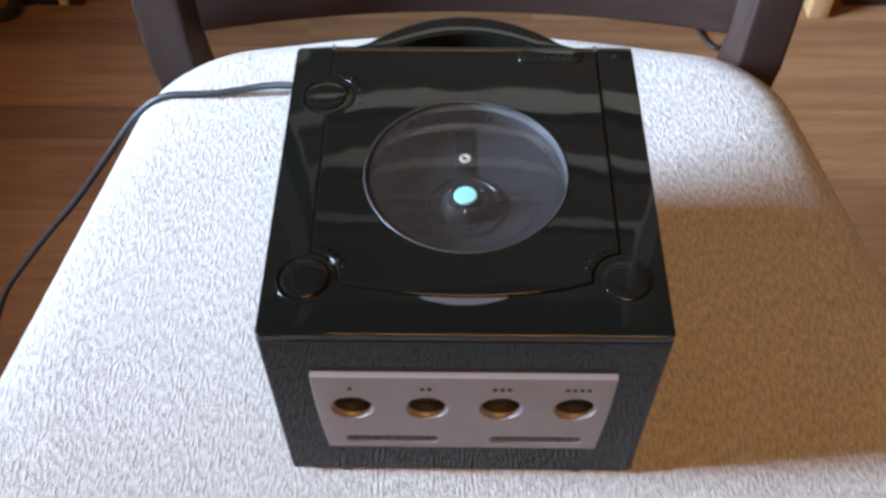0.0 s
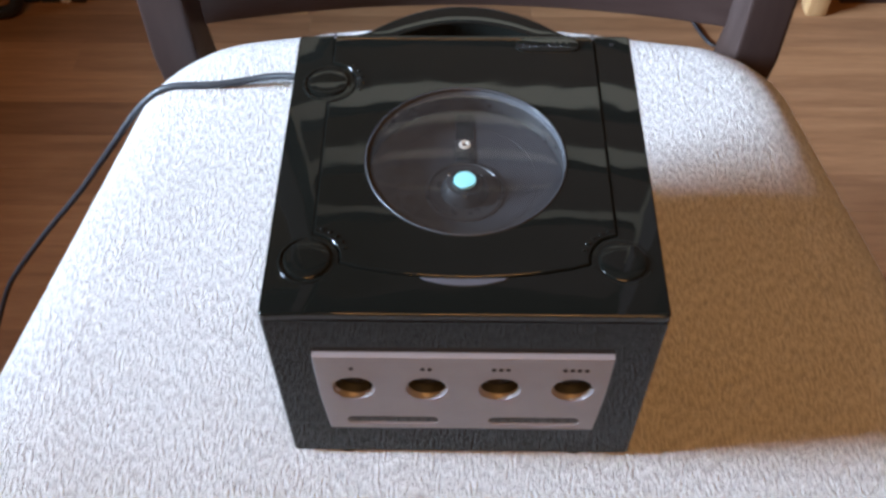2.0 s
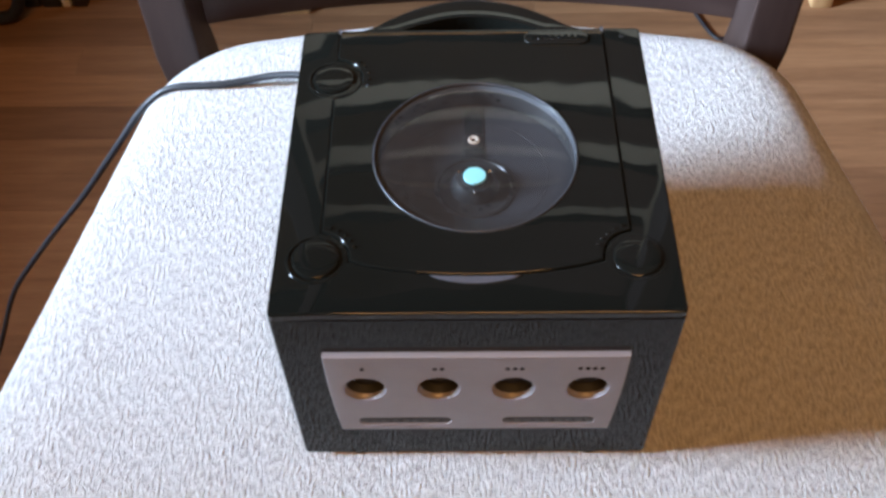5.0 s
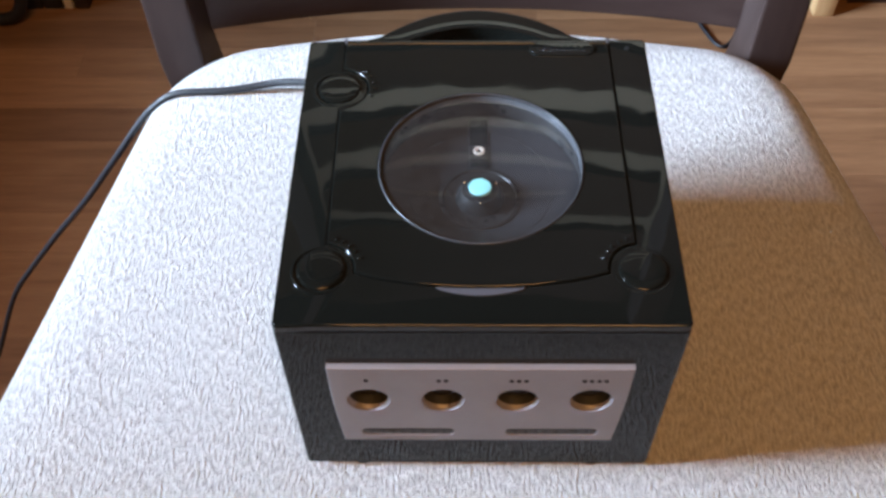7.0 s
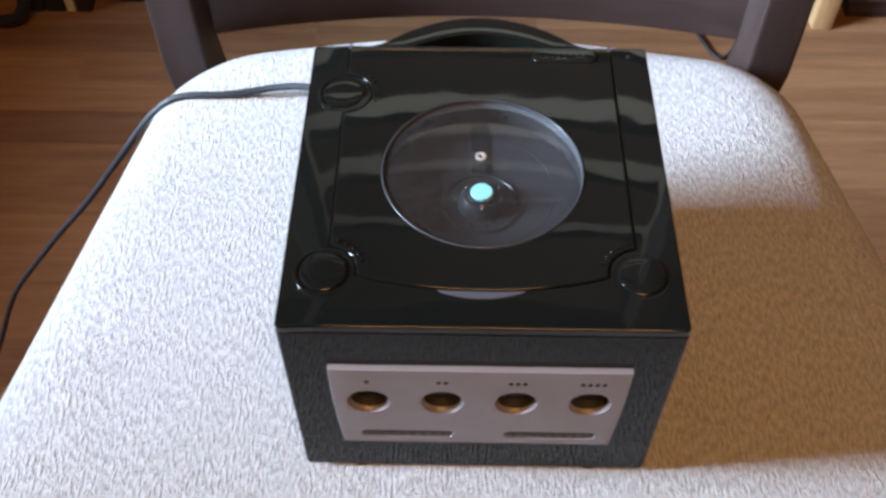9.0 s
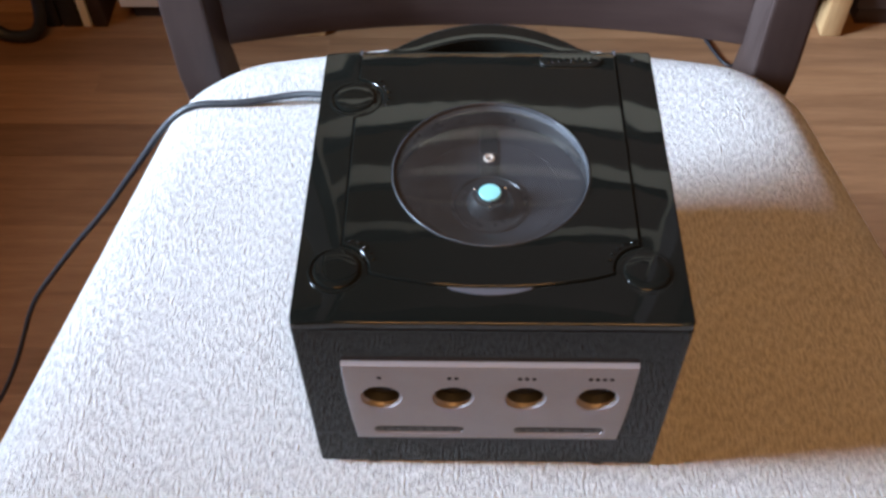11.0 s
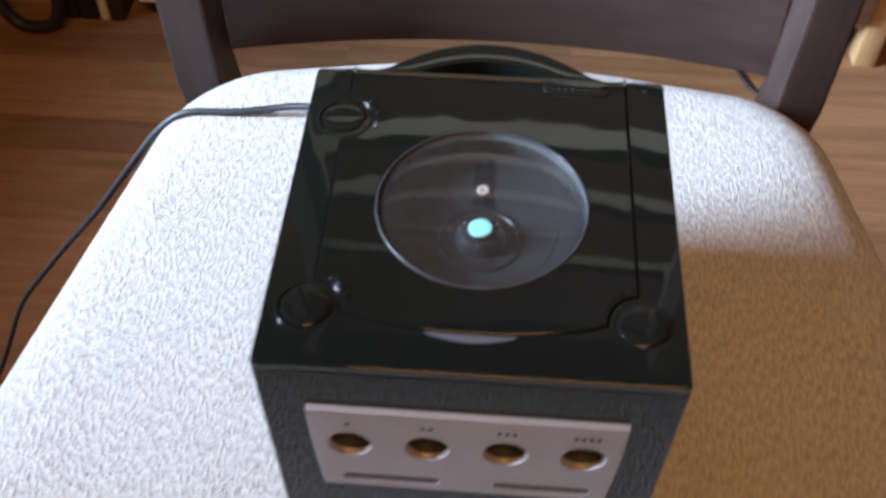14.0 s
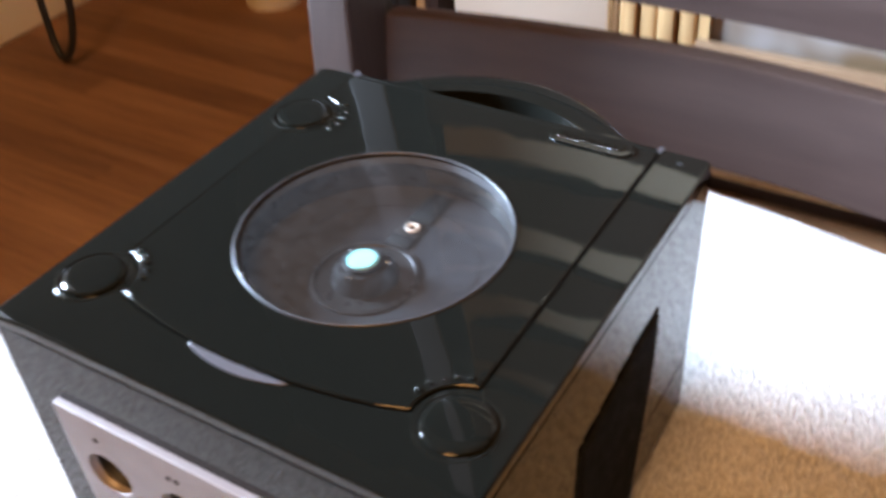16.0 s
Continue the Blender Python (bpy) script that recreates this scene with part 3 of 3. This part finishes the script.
# handle behind the body
secs = []
for i in range(49):
    u = -1 + 2 * i / 48
    x = 0.0485 * u
    reach = 0.0240 * max(0.0, 1 - u * u) ** 0.95
    y1, y0 = REAR + 0.001 + reach, REAR - 0.001 + max(0.0, reach - 0.0130)
    sec = [(x, y0, TOP - 0.018), (x, y1 - 0.002, TOP - 0.018), (x, y1, TOP - 0.014)]
    for k in range(6):
        a = radians(18 * k)
        sec.append((x, y1 - 0.0055 * (1 - math.cos(a)) * min(1, reach / 0.006), TOP - 0.0062 + 0.0054 * math.sin(a)))
    secs.append(sec + [(x, y0, TOP - 0.0012)])
part("handle", sweep(secs), GLOSS, console, "curved black carrying handle at the rear")

# silver panel with four controller sockets and two card slots
PX = [-0.0432, -0.0142, 0.0148, 0.0437]
PZ, PR = SEAT + 0.0614, 0.0081


def panel_outline():
    zt, zb = SEAT + 0.0848, SEAT + 0.0285
    right = [(0.0577, zt)]
    for i in range(1, 9):
        t = i / 8
        right.append((0.0577 - 0.0026 * t ** 2.2, zt + (zb - zt) * t))
    return right + [(-x, z) for x, z in right[::-1]]


def slot_loop(x0, x1, z, r):
    return circle_pts(x1 - r, z, r, 8, -90, 90, False) + circle_pts(x0 + r, z, r, 8, 90, 270, False)


SLOTS = [(-0.0475, -0.0098), (0.0112, 0.0487)]
holes = [circle_pts(x, PZ, PR, 36) for x in PX] + [slot_loop(a, b, SEAT + 0.0357, 0.0026) for a, b in SLOTS]
panel = level(part("socket_panel", plate([panel_outline()] + holes, 0.0745, 0.0775, lambda a, b, c: (a, -c, b), bevel=0.0006), SILVER, console, "silver plastic panel with four round sockets"))
for x in PX:
    cup = lathe([(PR + 0.0004, 0.0), (PR - 0.0006, 0.0060), (0.0070, 0.0064), (0.0068, 0.0085), (0.0, 0.0085)], 0, 0, 36)
    for v in cup.verts:
        v.co = (x + v.co.x, -0.0758 + v.co.z, PZ + v.co.y)
    s = part("socket", cup, plain("socket_lining", (0.030, 0.030, 0.031), 0.5) if x == PX[0] else bpy.data.materials["socket_lining"], panel, "round controller socket")
    core = lathe([(0.0062, 0.0085), (0.0060, 0.0044), (0.0052, 0.0040), (0.0, 0.0040)], 0, 0, 28)
    for v in core.verts:
        v.co = (x + v.co.x, -0.0758 + v.co.z, PZ + v.co.y)
    rim = lathe([(PR + 0.0004, -0.0004), (PR - 0.0007, 0.0014), (PR - 0.0002, 0.0016), (PR + 0.0006, 0.0010)], 0, 0, 36)
    for v in rim.verts:
        v.co = (x + v.co.x, -0.0766 + v.co.z, PZ + v.co.y)
    part("socket_rim", rim, SILVER, s, "silver chamfer of the socket")
    part("socket_core", core, SOCKET, s, "dark plug face with pin holes")
    part("key_tooth", box(x - 0.0012, x + 0.0012, -0.0752, -0.0725, PZ + 0.0058, PZ + 0.0078, 0.0003, 1), SILVER, s)
for i, x in enumerate(PX):
    for k in range(i + 1):
        dx = (k - i / 2) * 0.00275
        d = lathe([(0.00095, 0), (0.00095, 0.0003), (0.0, 0.0003)], 0, 0, 12)
        for v in d.verts:
            v.co = (x + dx + v.co.x, -0.0774 - v.co.z, SEAT + 0.0765 + v.co.y)
        part("number_dot", d, SEAMS, panel, "printed black dot")
for a, b in SLOTS:
    part("card_slot", box(a - 0.001, b + 0.001, -0.0768, -0.0735, SEAT + 0.0328, SEAT + 0.0386), SOCKET, panel, "dark memory card slot")
    for k in range(9):
        x = a + (b - a) * (k + 0.5) / 9
        part("slot_rib", box(x - 0.0014, x + 0.0014, -0.0771, -0.0767, SEAT + 0.0340, SEAT + 0.0366), BAY_DARK, panel)

# side air vent: slanted field of narrow slats
VENT = [(0.0395, 0.0815), (0.0385, 0.060), (0.0265, 0.0060), (-0.0120, 0.0060), (-0.0150, 0.0540), (-0.0140, 0.0715)]


def vent_span(z):
    xs = []
    for (y0, z0), (y1, z1) in zip(VENT, VENT[1:] + VENT[:1]):
        if (z0 - z) * (z1 - z) < 0:
            xs.append(y0 + (y1 - y0) * (z - z0) / (z1 - z0))
    return (min(xs), max(xs)) if len(xs) >= 2 else None


vent = part("air_vent", plate([[(y, SEAT + z) for y, z in VENT]], HW - 0.0015, HW + 0.0002, lambda a, b, c: (c, a, b)), GRILLE, console, "dark slanted air vent with narrow slats")
z = 0.0085
while z < 0.080:
    span = vent_span(z)
    if span and span[1] - span[0] > 0.003:
        b = box(HW + 0.0001, HW + 0.0008, span[0] + 0.0006, span[1] - 0.0006, SEAT + z - 0.00045, SEAT + z + 0.00045)
        for v in b.verts:
            end = vent_span(v.co.z - SEAT)
            v.co.y = end[0] + 0.0006 if v.co.y < sum(span) / 2 else end[1] - 0.0006
        part("slat", b, GRILLE, vent, smooth=False)
    z += 0.0020
y = -0.0115
while y < 0.034:
    inside = [q / 1000 for q in range(7, 80) if vent_span(q / 1000) and vent_span(q / 1000)[0] + 0.001 < y < vent_span(q / 1000)[1] - 0.001]
    if len(inside) > 4:
        part("rib", box(HW + 0.0001, HW + 0.0006, y - 0.0004, y + 0.0004, SEAT + inside[0], SEAT + inside[-1]), GRILLE, vent, smooth=False)
    y += 0.0032
for x in (-0.050, 0.050):
    for y in (FRONT + 0.0070, REAR - 0.014):
        part("foot", lathe([(0.0064, SEAT + 0.0040), (0.0064, SEAT + 0.0004), (0.0058, SEAT - 0.0008), (0, SEAT - 0.0008)], x, y, 24), BLACK, console, "round black rubber foot")

# ---- cables ----
R = 0.0021
cord = [(-0.030, 0.082, SEAT + 0.030), (-0.036, 0.110, SEAT + 0.024), (-0.062, 0.148, SEAT + 0.016), (-0.102, 0.1608, SEAT + 0.012), (-0.121, 0.1634, SEAT + 0.006), (-0.148, 0.1605, SEAT + R), (-0.1737, 0.1635, SEAT + 0.001),
        (-0.186, 0.1616, SEAT - 0.006), (-0.1995, 0.161, SEAT - 0.020), (-0.214, 0.159, SEAT - 0.040), (-0.235, 0.165, SEAT - 0.070), (-0.255, 0.172, SEAT - 0.100), (-0.280, 0.182, SEAT - 0.135), (-0.306, 0.193, SEAT - 0.170), (-0.352, 0.196, SEAT - 0.230),
        (-0.374, 0.197, SEAT - 0.260), (-0.44, 0.19, 0.06), (-0.52, 0.15, 0.003), (-0.9, 0.10, 0.003)]
tagged(tube(cord, R, "power_cord", RUBBER), "black power cord running over the seat's edge", "cable")
# U of thick tube like a metal furniture leg; its upper part is made up
tagged(tube([(-0.66, 0.83, 0.75), (-0.68, 0.82, 0.40), (-0.69, 0.81, 0.10), (-0.66, 0.805, 0.012), (-0.63, 0.80, 0.010), (-0.59, 0.80, 0.014), (-0.578, 0.81, 0.08), (-0.585, 0.82, 0.4), (-0.62, 0.83, 0.75), (-0.64, 0.84, 0.80), (-0.66, 0.83, 0.75)], 0.0085, "cable_loop", RUBBER), "thick black U-shaped tube reaching down to the floor", "cable")
tagged(tube([(PASS_X + 0.003, 0.80, 0.55), (-1.29, 0.785, 0.50), (-1.245, 0.775, 0.2), (-1.226, 0.757, 0.03), (-1.198, 0.747, 0.006), (-1.166, 0.757, 0.04), (-1.165, 0.785, 0.2), (-1.21, 0.795, 0.5), (PASS_X + 0.003, 0.82, 0.60)], 0.006, "cable_loop", RUBBER), "black cable loop hanging from the wall", "cable")
tagged(tube([(0.300, 0.90, 0.003), (0.305, 0.835, 0.003), (0.316, 0.800, 0.003), (0.330, 0.752, 0.003), (0.346, 0.745, 0.003), (0.375, 0.80, 0.003), (0.40, 0.90, 0.003)], 0.0025, "thin_cable", RUBBER), "thin dark cable lying on the wooden floor", "cable")

# ---- low cabinet behind the chair ----
cab = tagged(empty("cabinet", 0, 0, 0), "low light-wood cabinet with glass doors against the wall", "cabinet")
CX0, CX1, CY0, CY1, CZ = -0.258, 0.501, 0.815, 1.19, 0.50
for x0, x1 in ((CX0, CX0 + 0.091), (CX1 - 0.032, CX1)):
    n = 4 if x1 - x0 > 0.05 else 1
    for i in range(n):
        w = (x1 - x0) / n
        part("front_stile", box(x0 + w * i + 0.0015, x0 + w * (i + 1) - 0.0015, CY0 + 0.004 * (i % 2), CY0 + 0.03, 0.055 if n > 1 else 0.0, CZ - 0.021, 0.003), PINE, cab)
for x0, x1 in ((CX0 + 0.002, CX0 + 0.022), (CX1 - 0.022, CX1 - 0.002)):
    part("side_panel", box(x0, x1, CY0 + 0.031, CY1, 0.05, CZ - 0.021, 0.001), PINE, cab)
part("foot", box(CX0 + 0.012, CX0 + 0.053, CY0, CY0 + 0.02, 0.0, 0.012, 0.002), PINE, cab)
# dark board set back to stand for the shade under the cabinet
part("plinth", box(CX0 + 0.023, CX1 - 0.034, CY0 + 0.06, CY0 + 0.075, 0.0, 0.054), CHAIR_X, cab, "dark recessed board in place of the shade under the cabinet")
part("top_board", box(CX0 - 0.01, CX1 + 0.01, CY0 - 0.012, CY1, CZ - 0.02, CZ, 0.003), PINE, cab)
part("bottom_board", box(CX0 + 0.023, CX1 - 0.023, CY0 + 0.031, CY1 - 0.012, 0.055, 0.073, 0.001), PALE, cab)
part("shelf", box(CX0 + 0.023, CX1 - 0.023, CY0 + 0.06, CY1 - 0.012, 0.27, 0.286, 0.001), PALE, cab)
part("back_panel", box(CX0 + 0.023, CX1 - 0.023, CY1 - 0.010, CY1, 0.055, CZ - 0.022), PALE, cab)
for x0, x1 in ((CX0 + 0.094, 0.155), (0.158, CX1 - 0.034)):
    door = part("door", plate([[(x0, 0.06), (x1, 0.06), (x1, CZ - 0.024), (x0, CZ - 0.024)], [(x0 + 0.012, 0.085), (x1 - 0.012, 0.085), (x1 - 0.012, CZ - 0.05), (x0 + 0.012, CZ - 0.05)]], CY0 + 0.004, CY0 + 0.022, lambda a, b, c: (a, c, b)), PINE, cab)
    part("glass_pane", box(x0 + 0.0125, x1 - 0.0125, CY0 + 0.011, CY0 + 0.015, 0.0855, CZ - 0.0505), MIRROR_PANE, door, "glossy glass pane with room reflections painted as pale and brown blotches")

part("drawer_front", box(CX0 + 0.094, CX1 - 0.034, CY0 - 0.010, CY0 + 0.003, 0.076, 0.234, 0.003), OAK, cab, "plain brown oak drawer front below the glass")

# cream block added to keep the pale patch in front of the darkened wall
locker = tagged(empty("locker", 0, 0, 0), "low cream block added to fill the pale patch beside the light-wood cabinet", "cabinet")
part("body", box(-0.488, CX0 - 0.012, 0.842, 1.19, 0.03, 0.48, 0.003), CREAM_BLOCK, locker)
part("door", box(-0.484, CX0 - 0.016, 0.826, 0.840, 0.04, 0.47, 0.003), CREAM_BLOCK, locker)
part("plinth", box(-0.480, CX0 - 0.020, 0.860, 1.18, 0.0, 0.029), CHAIR_X, locker)
for i, (w, h, mat, tone) in enumerate(((0.022, 0.250, BLACK, "black"), (0.026, 0.268, BLACK, "black"), (0.012, 0.255, PALE, "pale grey"), (0.020, 0.262, CHAIR, "dark brown"))):
    x0 = (-0.600, -0.576, -0.548, -0.534)[i]
    book = tagged(empty("book", x0 + w / 2, 0.92, 0), tone + " book standing upright on the floor", "book", "books beside the locker")
    part("cover", box(-w / 2, w / 2, -0.085, 0.085, 0.0, h, 0.002), mat, book)
    part("pages", box(-w / 2 + 0.003, w / 2 - 0.003, -0.080, 0.082, h, h + 0.0015), PALE, book)

pot = tagged(empty("waste_bin", -1.04, 1.10, 0), "small cream waste bin standing on the floor by the wall", "bin")
part("bin_body", lathe([(0, 0.0), (0.050, 0.0), (0.062, 0.20), (0.064, 0.205), (0.060, 0.205), (0.048, 0.006), (0, 0.006)], 0, 0, 32), TRIM, pot)

# pale board added out of view; the lid mirrors it as light bands
board = tagged(empty("wall_board", 0, 0, 0), "unseen pale board added for the light bands mirrored in the lid", "board")
part("panel", box(-0.76, 0.50, WALL_N - 0.018, WALL_N - 0.002, 1.30, 2.28), PAINT, board)
for x0, x1, z0, z1 in ((-0.785, -0.76, 1.275, 2.305), (0.50, 0.525, 1.275, 2.305), (-0.76, 0.50, 1.275, 1.30), (-0.76, 0.50, 2.28, 2.305)):
    part("frame", box(x0, x1, WALL_N - 0.026, WALL_N - 0.001, z0, z1, 0.002), CHAIR_X, board)

# dark block added where only a shadow lies right of the cabinet
chest = tagged(empty("chest", 0, 0, 0), "dark block added in place of the shadow beside the light-wood cabinet", "chest")
part("body", box(0.515, 1.10, 0.835, 1.19, 0.03, 0.40, 0.004), CHAIR_X, chest)
part("lid", box(0.512, 1.11, 0.825, 1.195, 0.402, 0.425, 0.004), CHAIR_X, chest)
part("plinth", box(0.525, 1.09, 0.845, 1.18, 0.0, 0.029), CHAIR_X, chest)

# ---- floor boards ----
ground = tagged(empty("floor", 0, 0, 0), "honey-brown oak strip floor with staggered boards", "floor", kind="structure")
rng = random.Random(7)
BOARD = 0.057
shared = {}
y = -0.50
rows = 0
while y < WALL_N - 0.02:
    x = WALL_W - 0.1 * rng.randint(0, 4)
    while x < WALL_E - 0.001:
        length = rng.choice((0.4, 0.6, 0.8, 0.9, 1.1, 1.3))
        if x < WALL_W:
            length, x = length + x - WALL_W + 0.4, WALL_W
        length = round(min(length, WALL_E - x), 1)
        if length not in shared:
            b = box(0, length - 0.0004, 0, BOARD - 0.0004, -0.012, 0)
            shared[length] = finish(b, "floorboard", FLOOR, ground).data
            ob = bpy.data.objects["floorboard"] if len(shared) == 1 else [o for o in ground.children if o.data == shared[length]][0]
        else:
            ob = new("floorboard", shared[length])
            ob.parent = ground
        ob.location = (x, y, 0)
        x += length
    y += BOARD
bm = bmesh.new()
y = WALL_S
while y < -0.50 - BOARD / 2:
    x = WALL_W
    while x < WALL_E - 0.001:
        length = min(rng.choice((0.9, 1.2, 1.5)), WALL_E - x)
        bmesh.ops.create_cube(bm, size=1, matrix=Matrix.Translation((x + length / 2, y + BOARD / 2, -0.006)) @ Matrix.Diagonal((length - 0.0012, min(BOARD, -0.50 - y) - 0.0012, 0.012, 1)))
        x += length
    y += BOARD
tagged(finish(bm, "floorboards_rest", FLOOR, ground), kind="stuff")
